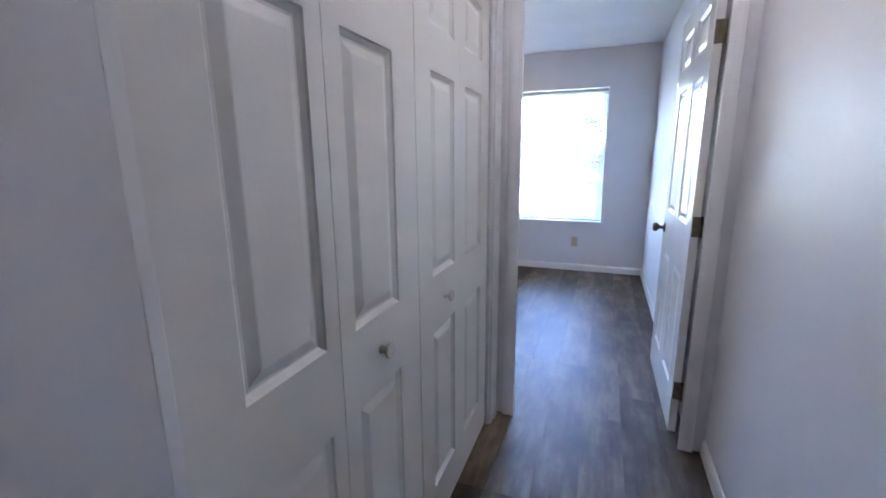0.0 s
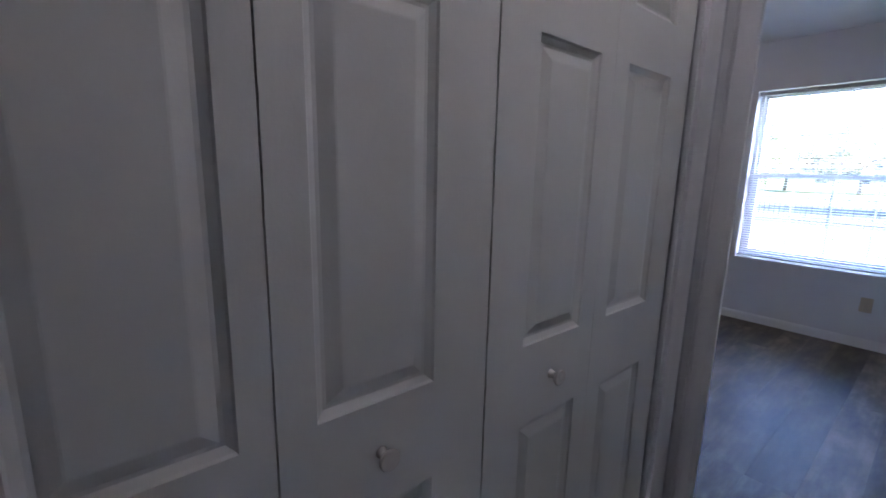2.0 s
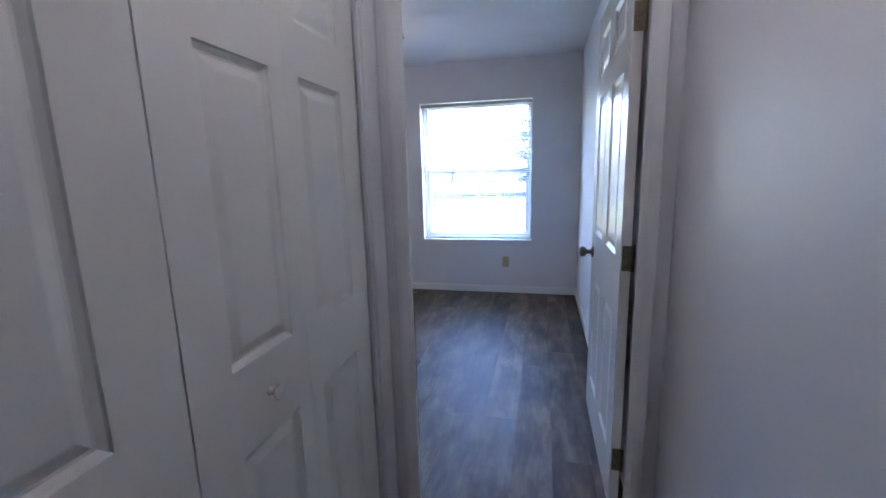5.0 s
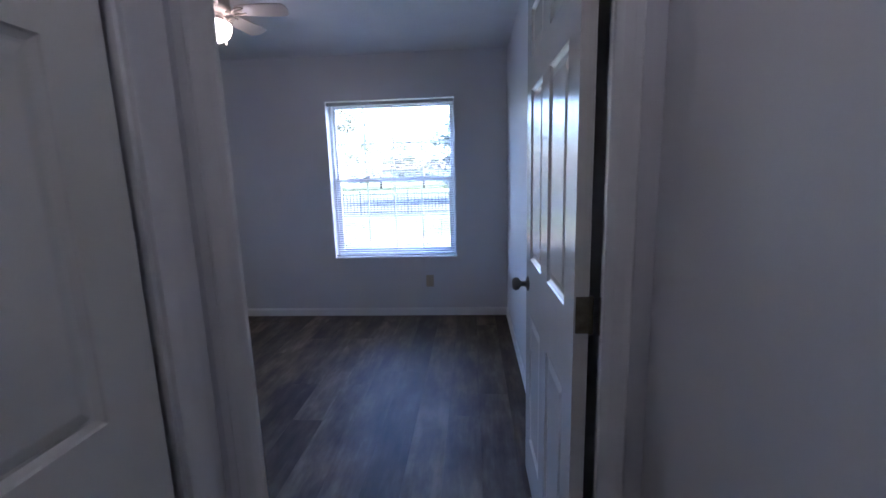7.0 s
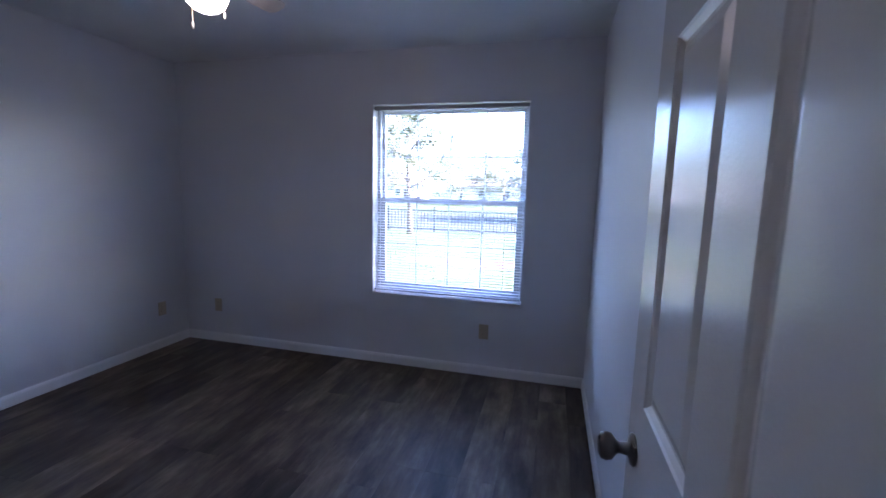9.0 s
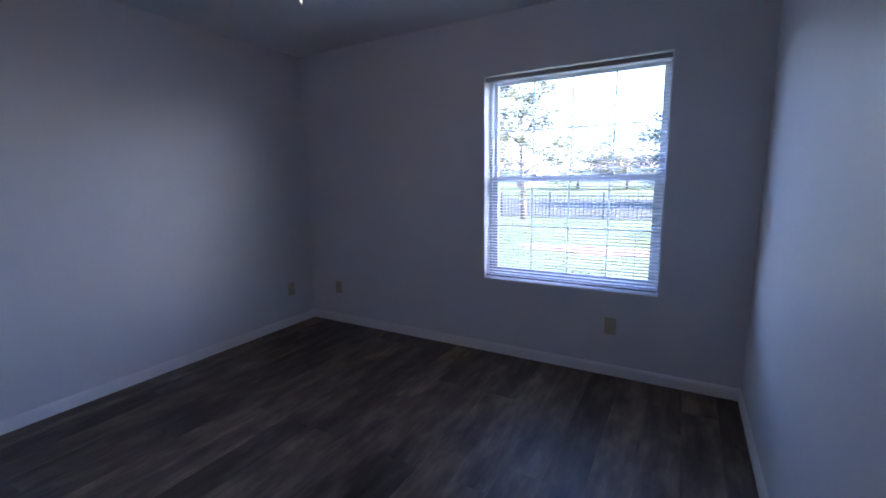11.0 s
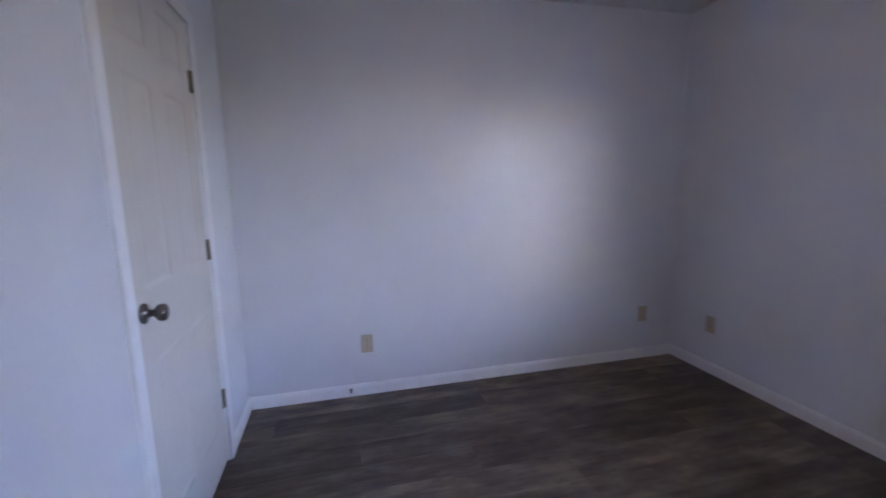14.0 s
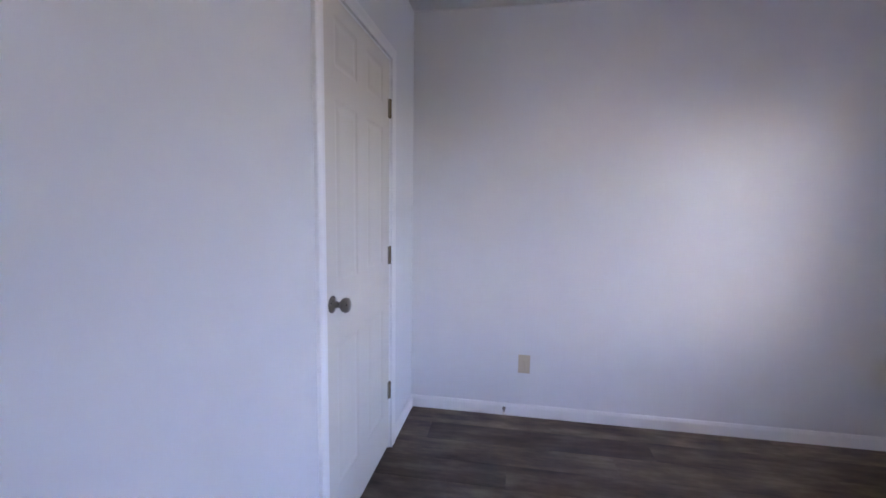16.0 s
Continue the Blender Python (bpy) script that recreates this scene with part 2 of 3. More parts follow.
def panelled_slab(width, height, thick, panels, both=True, relief=1.0):
    """A moulded door leaf in local x (width) and z (height), its front at y = 0 facing -y, its back at y = thick. panels: (x0, x1, z0, z1)."""
    bm = bmesh.new()
    xs = sorted({0, width, *(v for p in panels for v in p[:2])})
    zs = sorted({0, height, *(v for p in panels for v in p[2:])})
    for y, sign in ((0, 1), (thick, -1)):
        put = panels if (both or sign > 0) else ()
        grid = {(x, z): bm.verts.new((x, y, z)) for x in xs for z in zs}
        for x0, x1 in zip(xs, xs[1:]):
            for z0, z1 in zip(zs, zs[1:]):
                if any(p[0] <= x0 and x1 <= p[1] and p[2] <= z0 and z1 <= p[3] for p in put):
                    continue
                bm.faces.new((grid[x0, z0], grid[x1, z0], grid[x1, z1], grid[x0, z1]))
        for x0, x1, z0, z1 in put:
            last = None
            for inset, depth in RINGS:
                ring = [bm.verts.new((x, y - sign * depth * relief, z)) for x, z in ((x0 + inset, z0 + inset), (x1 - inset, z0 + inset), (x1 - inset, z1 - inset), (x0 + inset, z1 - inset))]
                if last:
                    for i in range(4):
                        bm.faces.new((last[i], last[(i + 1) % 4], ring[(i + 1) % 4], ring[i]))
                last = ring
            bm.faces.new(last)
    for x in (0, width):
        bm.faces.new([bm.verts.new(c) for c in ((x, 0, 0), (x, thick, 0), (x, thick, height), (x, 0, height))])
    for z in (0, height):
        bm.faces.new([bm.verts.new(c) for c in ((0, 0, z), (width, 0, z), (width, thick, z), (0, thick, z))])
    bmesh.ops.remove_doubles(bm, verts=bm.verts, dist=0.0002)
    return bm


# ---- the plan ----
WEST, NORTH, SOUTH, EAST = -3.50, 5.75, 2.745, 0.006
HALL_FACE, HALL_W, HALL_E, BACK = 2.640, -0.925, 0.045, -0.35
TOP = 2.44
WIN_L, WIN_R, SILL_Z, HEAD_Z = -1.655, -0.468, 0.568, 2.045
OUT = NORTH + 0.17
DOOR_L, DOOR_R, DOOR_H = -0.892, -0.028, 2.045
D2_L, D2_R = -3.005, -2.245


def structure(name, bm, mat, label):
    return tagged(part(name, bm, mat), label, "wall" if "wall" in name else name.split("_")[0], kind="structure")


structure("wall_west", boxes((WEST - 0.15, WEST, SOUTH - 0.12, OUT, 0, TOP)), WALL, "smooth pale grey painted bedroom wall")
structure("wall_north", boxes((WEST, WIN_L, NORTH, OUT, 0, TOP), (WIN_R, EAST, NORTH, OUT, 0, TOP), (WIN_L, WIN_R, NORTH, OUT, 0, SILL_Z), (WIN_L, WIN_R, NORTH, OUT, HEAD_Z, TOP)), WALL, "pale grey painted wall with one window opening")
wall_east = structure("wall_east", boxes((EAST, EAST + 0.15, SOUTH, OUT, 0, TOP)), WALL, "smooth pale grey painted wall beside the open door")
def blotch(cy, cz, ry, rz, seed, x):
    """An uneven thin patch on a wall that faces -x."""
    rng = random.Random(seed)
    bm = bmesh.new()
    ring = []
    for i in range(26):
        a = 2 * math.pi * i / 26
        k = 1 + rng.uniform(-0.28, 0.28)
        ring.append((cy + ry * k * math.cos(a), cz + rz * k * math.sin(a)))
    front = [bm.verts.new((x - 0.0006, y, z)) for y, z in ring]
    back = [bm.verts.new((x, cy + (y - cy) * 1.03, cz + (z - cz) * 1.03)) for y, z in ring]
    bm.faces.new(front)
    for i in range(26):
        bm.faces.new((front[i], front[(i + 1) % 26], back[(i + 1) % 26], back[i]))
    return bm


part("paint_smudge", blotch(3.86, 1.36, 0.045, 0.10, 4, EAST), SMUDGE, wall_east, "faint dull smudge in the paint")
part("paint_smudge", blotch(3.93, 1.17, 0.018, 0.06, 9, EAST), SMUDGE, wall_east, "faint dull smudge in the paint")
structure("wall_south", boxes((WEST, D2_L - 0.012, HALL_FACE, SOUTH, 0, TOP), (D2_R + 0.012, DOOR_L - 0.02, HALL_FACE, SOUTH, 0, TOP), (D2_L - 0.012, D2_R + 0.012, HALL_FACE, SOUTH, DOOR_H - 0.020, TOP),
                              (DOOR_L - 0.02, DOOR_R + 0.02, HALL_FACE, SOUTH, DOOR_H + 0.02, TOP), (DOOR_R + 0.02, EAST + 0.15, HALL_FACE, SOUTH, 0, TOP)), WALL, "pale grey painted wall with two door openings")
structure("wall_hall_east", boxes((HALL_E, HALL_E + 0.14, BACK, HALL_FACE, 0, TOP)), WALL, "smooth semi-gloss pale grey hallway wall")
CL_A, CL_B = 0.962, 2.514
structure("wall_hall_west", boxes((HALL_W - 0.115, HALL_W, BACK, CL_A, 0, TOP), (HALL_W - 0.115, HALL_W, CL_B + 0.058, HALL_FACE, 0, TOP), (HALL_W - 0.115, HALL_W, CL_A, CL_B + 0.058, 2.02, TOP)), WALL, "smooth pale grey hallway wall with a closet opening")
structure("wall_closet", boxes((-1.72, -1.62, CL_A - 0.3, HALL_FACE, 0, TOP), (-1.62, HALL_W - 0.115, CL_A - 0.4, CL_A - 0.3, 0, TOP)), WALL, "plain painted closet wall")
structure("ceiling_bedroom", boxes((WEST - 0.15, EAST + 0.15, HALL_FACE, OUT, TOP, TOP + 0.15)), CEILING, "white textured bedroom ceiling")
structure("ceiling_hall", boxes((-1.72, HALL_E + 0.14, BACK, HALL_FACE, TOP, TOP + 0.15)), CEILING, "white textured hallway ceiling")

# the room behind the walker, closed and dim
structure("wall_back_room", boxes((-3.2, -3.05, -4.6, BACK - 0.12, 0, TOP), (2.6, 2.75, -4.6, BACK - 0.12, 0, TOP), (-3.2, 2.75, -4.75, -4.6, 0, TOP), (-3.2, HALL_W, BACK - 0.12, BACK, 0, TOP), (HALL_E, 2.75, BACK - 0.12, BACK, 0, TOP)), WALL, "plain pale grey wall of the adjoining room")
structure("ceiling_back_room", boxes((-3.2, 2.75, -4.75, BACK, TOP, TOP + 0.15)), CEILING, "white textured ceiling of the adjoining room")
structure("floor_back_room", boxes((-3.2, 2.75, -4.75, BACK, -0.1, 0)), PLANK, "grey-brown vinyl floor of the adjoining room")
# ---- mouldings ----
BASE_SECTION = ((0, 0), (0.013, 0), (0.013, 0.058), (0.009, 0.068), (0.006, 0.074), (0, 0.076))
CASING_SECTION = ((0, 0), (0.012, 0), (0.0135, 0.004), (0.0130, 0.020), (0.0145, 0.030), (0.016, 0.040), (0.016, 0.053), (0.013, 0.057), (0, 0.057))


def baseboard(x, y, rz, length):
    ob = part("baseboard", extrude_profile(BASE_SECTION, length), TRIM, m=pose(x, y, 0, 0, 0, rz))
    return tagged(ob, "white painted baseboard along the wall", "baseboard", kind="structure")


baseboard(WEST, NORTH, 0, EAST - WEST)
baseboard(WEST, SOUTH, 90, NORTH - SOUTH - 0.013)
baseboard(EAST, NORTH - 0.013, -90, NORTH - SOUTH - 0.013)
baseboard(D2_L - 0.069, SOUTH, 180, D2_L - 0.069 - WEST - 0.013)
baseboard(DOOR_L - 0.072, SOUTH, 180, DOOR_L - 0.072 - D2_R - 0.069)
baseboard(HALL_E, HALL_FACE - 0.017, -90, HALL_FACE - 0.017 - BACK)
baseboard(HALL_W, BACK, 90, CL_A - BACK)


def casing(name, face_y, into, left, right, top, label, width=0.057, right_width=0.057):
    """Casing round a door opening on the wall face at face_y; into is +1 when the trim stands out towards +y."""
    ob = base(name)
    tagged(ob, label, "door casing", kind="structure")
    k = width / 0.057

    def stick(x, z, length, turn, wk):
        sec = [(o, u * wk) for o, u in CASING_SECTION]
        bm = extrude_profile(sec, length)
        part("casing_strip", bm, TRIM, ob, m=pose(x, face_y, z, 0, turn, 0) if into < 0 else Matrix.Translation((x, face_y, z)) @ Matrix.Diagonal((1, -1, 1, 1)) @ pose(0, 0, 0, 0, turn, 0))
    stick(left, 0, top, -90, k)
    stick(right, top, top, 90, right_width / 0.057)
    stick(left - width, top, right - left + width + right_width, 0, 1)
    return ob


frame_1 = casing("door_casing_hall", HALL_FACE, -1, DOOR_L + 0.071, DOOR_R - 0.029, DOOR_H + 0.004, "white moulded door casing facing the hallway")
casing("door_casing_bedroom", SOUTH, 1, DOOR_L - 0.006, DOOR_R + 0.006, DOOR_H + 0.004, "white moulded casing of the bedroom doorway", right_width=0.026)
casing("door_casing_closed", SOUTH, 1, D2_L - 0.006, D2_R + 0.006, DOOR_H - 0.032, "white moulded casing round the closed door")


def jamb(name, left, right, top, stop_y, label, st=0.011, stl=0.011):
    ob = base(name)
    tagged(ob, label, "door frame", kind="structure")
    part("jamb", boxes((left - 0.02, left, HALL_FACE + 0.001, SOUTH - 0.001, 0, top), bevel=0.0015), TRIM, ob)
    part("jamb", boxes((right, right + 0.02, HALL_FACE + 0.001, SOUTH - 0.001, 0, top), bevel=0.0015), TRIM, ob)
    part("head_jamb", boxes((left - 0.02, right + 0.02, HALL_FACE + 0.001, SOUTH - 0.001, top, top + 0.02)), TRIM, ob)
    y0, y1 = stop_y
    part("door_stop_strip", boxes((left, left + stl, y0, y1, 0, top), bevel=0.002), TRIM, ob)
    part("door_stop_strip", boxes((right - st, right, y0, y1, 0, top), bevel=0.002), TRIM, ob)
    part("door_stop_strip", boxes((left + stl, right - st, y0, y1, top - st, top)), TRIM, ob)
    return ob


jamb_1 = jamb("door_frame_open", DOOR_L, DOOR_R, DOOR_H, (HALL_FACE + 0.002, SOUTH - 0.040), "white painted frame of the open bedroom doorway", 0.010, 0.030)
strike = part("strike_plate", boxes((DOOR_L - 0.001, DOOR_L + 0.0015, SOUTH - 0.034, SOUTH + 0.004, 0.855, 0.925), (DOOR_L - 0.001, DOOR_L + 0.005, SOUTH + 0.0005, SOUTH + 0.006, 0.865, 0.915), bevel=0.0006), BRASS, jamb_1, "aged brass strike plate")
part("latch_hole", boxes((DOOR_L + 0.0012, DOOR_L + 0.0019, SOUTH - 0.026, SOUTH - 0.012, 0.882, 0.908)), DARK, jamb_1)


# ---- doors ----
def knob(parent, x, z, y, out):
    """A round knob on its rose; out is -1 for the face that looks to local -y."""
    prof = [(0.031, 0), (0.032, 0.004), (0.027, 0.009), (0.013, 0.012), (0.011, 0.028), (0.015, 0.034), (0.025, 0.042), (0.0275, 0.052), (0.025, 0.062), (0.016, 0.067), (0.002, 0.068)]
    part("door_knob", lathe([(r, out * h) for r, h in prof], 28, "y"), NICKEL, parent, "dark nickel round knob", True, Matrix.Translation((x, y, z)))


def hinge(parent, x, y, z, plate):
    """A butt hinge: its barrel and the leaf let into the edge. plate: (x0, x1, y0, y1)."""
    bm = lathe([(0.0062, -0.045), (0.0062, -0.016), (0.0055, -0.0155), (0.0062, -0.015), (0.0062, 0.015), (0.0055, 0.0155), (0.0062, 0.016), (0.0062, 0.045), (0.003, 0.048)], 12)
    bmesh.ops.translate(bm, verts=bm.verts, vec=(x, y, z))
    box(bm, *plate, z - 0.045, z + 0.045)
    part("hinge", bm, BRASS, parent, "aged brass butt hinge")


def six_panel(w, h):
    s, mu = 0.105, 0.115
    pw = (w - 2 * s - mu) / 2
    cols = ((s, s + pw), (w - s - pw, w - s))
    return [(a, b, z0, z1) for a, b in cols for z0, z1 in ((0.20, 0.765), (0.995, 1.645), (1.755, 1.925))]


# the open bedroom door, swung back almost to the wall
door_1 = base("door_1", -0.052, SOUTH + 0.004, 0.012, 90.5)
tagged(door_1, "white six-panel door standing wide open with a dark knob", "door", kind="structure")
W1 = 0.808
part("door_slab", panelled_slab(W1, 2.02, 0.035, six_panel(W1, 2.02)), DOOR, door_1)
knob(door_1, W1 - 0.062, 0.886, 0.035, 1)
knob(door_1, W1 - 0.062, 0.886, 0.0, -0.92)
part("latch_plate", boxes((W1, W1 + 0.0015, 0.005, 0.030, 0.866, 0.924)), BRASS, door_1)
for hz in (0.215, 1.003, 1.79):
    hinge(door_1, -0.004, -0.004, hz, (-0.0025, 0.0005, 0.0, 0.031))
for hz in (0.227, 1.015, 1.802):
    part("hinge_leaf", boxes((DOOR_R - 0.0025, DOOR_R + 0.001, SOUTH - 0.034, SOUTH - 0.001, hz - 0.045, hz + 0.045), bevel=0.0008), BRASS, jamb_1, "aged brass hinge leaf")

# the closed door in the south wall
door_2 = base("door_2", D2_R - 0.003, SOUTH - 0.003, 0.022, 180)
tagged(door_2, "closed cream-white six-panel door with a dark knob", "door", kind="structure")
W2 = D2_R - D2_L - 0.006
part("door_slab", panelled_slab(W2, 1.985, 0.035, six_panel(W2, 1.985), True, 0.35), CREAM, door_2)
knob(door_2, 0.062, 0.93, 0.0, -1)
for hz in (0.305, 1.025, 1.752):
    hinge(door_2, W2 + 0.001, -0.006, hz, (W2 - 0.018, W2 + 0.003, -0.0035, 0.0))
jamb("door_frame_closed", D2_L, D2_R, DOOR_H - 0.038, (SOUTH - 0.075, SOUTH - 0.042), "white painted frame round the closed door")
structure("wall_behind_door", boxes((D2_L - 0.1, D2_R + 0.1, HALL_FACE - 0.12, HALL_FACE - 0.004, 0, TOP)), WALL, "plain painted wall behind the closed door")


# ---- closet ----
def bifold(name, leaves, label):
    """A folding closet door of two leaves. leaves: (y0, y1, panel y0, panel y1, has knob)."""
    y_far = max(l[1] for l in leaves)
    ob = base(name, -0.940, y_far, 0.014, 90)
    tagged(ob, label, "closet door", "folding closet doors")
    for y0, y1, p0, p1, has_knob in leaves:
        w, h = y1 - y0, 1.985
        # local x runs from the leaf's south edge to its north edge, the front looks into the hallway
        panels = [(p0 - y0, p1 - y0, z0, z1) for z0, z1 in ((0.172, 0.752), (0.939, 1.553), (1.678, 1.868))]
        leaf = part("leaf", panelled_slab(w, h, 0.034, panels, False, 1.15), CLOSET, ob, m=Matrix.Translation((y0 - y_far, 0, 0)))
        if has_knob:
            prof = [(0.0105, 0), (0.009, 0.003), (0.0078, 0.007), (0.008, 0.012), (0.0115, 0.017), (0.0168, 0.0205), (0.0186, 0.0235), (0.0187, 0.0265), (0.0172, 0.0288), (0.0150, 0.0284), (0.006, 0.0300), (0.001, 0.0304)]
            part("knob", lathe([(r, -h) for r, h in prof], 24, "y"), KNOB_WHITE, leaf, "small cream round knob", True, Matrix.Translation(((p0 + p1) / 2 - y0, 0, 0.849)))
    return ob


bifold("bifold_door", ((0.972, 1.3335, 1.084, 1.288, False), (1.336, 1.7305, 1.392, 1.603, True)), "off-white panelled folding closet door, closed, beside plain wall")
bifold("bifold_door", ((1.7345, 2.1073, 1.841, 2.049, True), (2.1079, 2.501, 2.168, 2.387, False)), "off-white panelled folding closet door, closed, beside the bedroom doorway")
track = tagged(part("closet_track", boxes((-0.985, -0.945, CL_A, CL_B, 2.003, 2.02)), STEEL), "grey steel closet door track", "door track", kind="structure")
tagged(part("closet_jamb_strip", boxes((-0.960, -0.9244, CL_A - 0.012, CL_A + 0.0085, 0, 2.02), bevel=0.002), TRIM), "narrow white jamb at the closet's plain edge", "trim", kind="structure")
closet_trim = base("closet_casing")
tagged(closet_trim, "white moulded casing at the closet's edge", "door casing", kind="structure")
part("casing_strip", extrude_profile([(o, u * 1.80) for o, u in CASING_SECTION], 2.06), TRIM, closet_trim, m=pose(HALL_W, CL_B + 0.004, 0, 0, 0, 90) @ pose(0, 0, 0, 0, -90, 0) @ Matrix.Diagonal((1, 1, -1, 1)))

part("jamb_strip", boxes((-0.9375, -0.9252, CL_B - 0.005, CL_B + 0.03, 0, 2.02), bevel=0.001), TRIM, closet_trim)
part("casing_foot", boxes((HALL_W - 0.001, HALL_W + 0.021, HALL_FACE - 0.075, HALL_FACE - 0.019, 0, 0.030), bevel=0.004), TRIM, closet_trim)

# ---- window ----
window_1 = base("window_1", (WIN_L + WIN_R) / 2, NORTH + 0.11, SILL_Z)
tagged(window_1, "white vinyl single-hung window with white grilles", "window", kind="structure")
WW, WH = WIN_R - WIN_L, HEAD_Z - SILL_Z
hw = WW / 2 - 0.002
RAIL = 1.318 - SILL_Z


def ring(bm, x0, x1, z0, z1, w, y0, y1, bevel=0.003, bottom=None):
    bw = bottom or w
    box(bm, x0, x0 + w, y0, y1, z0, z1, bevel)
    box(bm, x1 - w, x1, y0, y1, z0, z1, bevel)
    box(bm, x0 + w, x1 - w, y0, y1, z1 - w, z1, bevel)
    box(bm, x0 + w, x1 - w, y0, y1, z0, z0 + bw, bevel)
    return bm


part("window_frame", ring(bmesh.new(), -hw, hw, 0.016, WH - 0.002, 0.024, -0.015, 0.055), VINYL, window_1)


def sash(name, x0, x1, z0, z1, w, y0, y1, bottom):
    s = part(name, ring(bmesh.new(), x0, x1, z0, z1, w, y0, y1, 0.003, bottom), VINYL, window_1)
    gx0, gx1, gz0, gz1 = x0 + w, x1 - w, z0 + bottom, z1 - w
    yc = (y0 + y1) / 2
    pane = part("pane", boxes((gx0 - 0.004, gx1 + 0.004, yc - 0.003, yc + 0.003, gz0 - 0.004, gz1 + 0.004)), GLASS, s)
    pane.visible_shadow = False
    for i in (1, 2, 3):
        x = gx0 + (gx1 - gx0) * i / 4
        part("muntin", boxes((x - 0.0055, x + 0.0055, yc - 0.010, yc - 0.0035, gz0, gz1), bevel=0.002), GRILLE, s)
    z = (gz0 + gz1) / 2
    part("muntin", boxes((gx0, gx1, yc - 0.0102, yc - 0.0037, z - 0.0055, z + 0.0055), bevel=0.002), GRILLE, s)
    return s


sash("upper_sash", -hw + 0.025, hw - 0.025, RAIL - 0.012, WH - 0.028, 0.024, 0.022, 0.050, 0.034)
lower = sash("lower_sash", -hw + 0.025, hw - 0.025, 0.041, RAIL + 0.024, 0.040, -0.012, 0.018, 0.046)
for sx in (-0.26, 0.26):
    part("sash_lock", boxes((sx - 0.028, sx + 0.028, -0.008, 0.012, RAIL + 0.0245, RAIL + 0.036), (sx - 0.006, sx + 0.03, -0.004, 0.008, RAIL + 0.036, RAIL + 0.043), bevel=0.002), VINYL, lower)
sill = tagged(part("window_sill", boxes((WIN_L + 0.002, WIN_R - 0.002, NORTH - 0.010, NORTH + 0.094, SILL_Z + 0.0005, SILL_Z + 0.016), bevel=0.004), SILL), "white painted window sill", "window sill", kind="structure")

# ---- the blind ----
blind = base("window_blind", (WIN_L + WIN_R) / 2, NORTH + 0.030, HEAD_Z)
tagged(blind, "lowered white mini blind with open slats in the window", "window blind")
bw = WW / 2 - 0.007
part("headrail", boxes((-bw, bw, -0.020, 0.008, -0.040, -0.011), bevel=0.002), RAIL_SHADE, blind)
low = SILL_Z + 0.030 - HEAD_Z
part("bottom_rail", boxes((-bw + 0.002, bw - 0.002, -0.013, 0.013, low, low + 0.012), bevel=0.003), RAIL_SHADE, blind)
sb = bmesh.new()
TILT = radians(8)
cols = 6
rows_ = []
for x in (-bw + 0.003, bw - 0.003):
    rows_.append([sb.verts.new((x, (u - 0.5) * 0.025 * math.cos(TILT), (u - 0.5) * 0.025 * math.sin(TILT) + 0.0022 * (1 - (2 * u - 1) ** 2))) for u in [i / (cols - 1) for i in range(cols)]])
for i in range(cols - 1):
    sb.faces.new((rows_[0][i], rows_[0][i + 1], rows_[1][i + 1], rows_[1][i]))
ext = bmesh.ops.solidify(sb, geom=sb.faces[:], thickness=0.0005)
slat_mesh = finish(sb, "slat", SLAT)
z = low + 0.030
slat_rng = random.Random(5)
while z < -0.048:
    share("slat", slat_mesh, blind, pose(0, 0.001, z, slat_rng.uniform(-1.5, 1.5), slat_rng.uniform(-0.06, 0.06), 0))
    z += 0.0213
for x in (-bw + 0.14, -0.0, bw - 0.14):
    for y in (-0.0135, 0.0135):
        part("ladder_cord", tube([(x, y, -0.036), (x, y, low + 0.012)], 0.0007, 5), CORD, blind)
part("tilt_wand", tube([(-bw + 0.085, -0.030, -0.03), (-bw + 0.087, -0.031, -0.30), (-bw + 0.088, -0.031, -0.62)], 0.0028, 8), GLASS, blind, "clear plastic tilt wand")


# ---- outlets and the door stop ----
def outlet(x, y, z, rz, label):
    """A duplex receptacle on its plate, facing local -y."""
    ob = base("wall_outlet", x, y, z, rz)
    tagged(ob, label, "electrical outlet", "wall outlets")
    part("cover_plate", boxes((-0.036, 0.036, -0.0055, 0, -0.058, 0.058), bevel=0.003), ALMOND, ob)
    for s in (-1, 1):
        r = part("receptacle", lathe([(0.0165, -0.0050), (0.0165, -0.0075), (0.0150, -0.0082)], 20, "y"), ALMOND, ob, m=Matrix.Translation((0, 0, s * 0.0195)))
        for dx in (-0.0062, 0.0062):
            part("slot", boxes((dx - 0.0011, dx + 0.0011, -0.0086, -0.0080, -0.001, 0.008)), DARK, r)
        part("slot", lathe([(0.0022, -0.0080), (0.0022, -0.0086)], 10, "y"), DARK, r, m=Matrix.Translation((0, 0, -0.0075)))
    part("screw", lathe([(0.003, -0.0055), (0.003, -0.0064)], 10, "y"), NICKEL, ob)
    return ob


outlet(-0.738, NORTH, 0.346, 0, "almond duplex outlet on the wall below the window")
outlet(-3.158, NORTH, 0.338, 0, "almond duplex outlet on the window wall near the corner")
outlet(WEST, 5.482, 0.340, 90, "almond duplex outlet on the side wall near the corner")
outlet(WEST, 3.459, 0.336, 90, "almond duplex outlet on the plain wall above the baseboard")

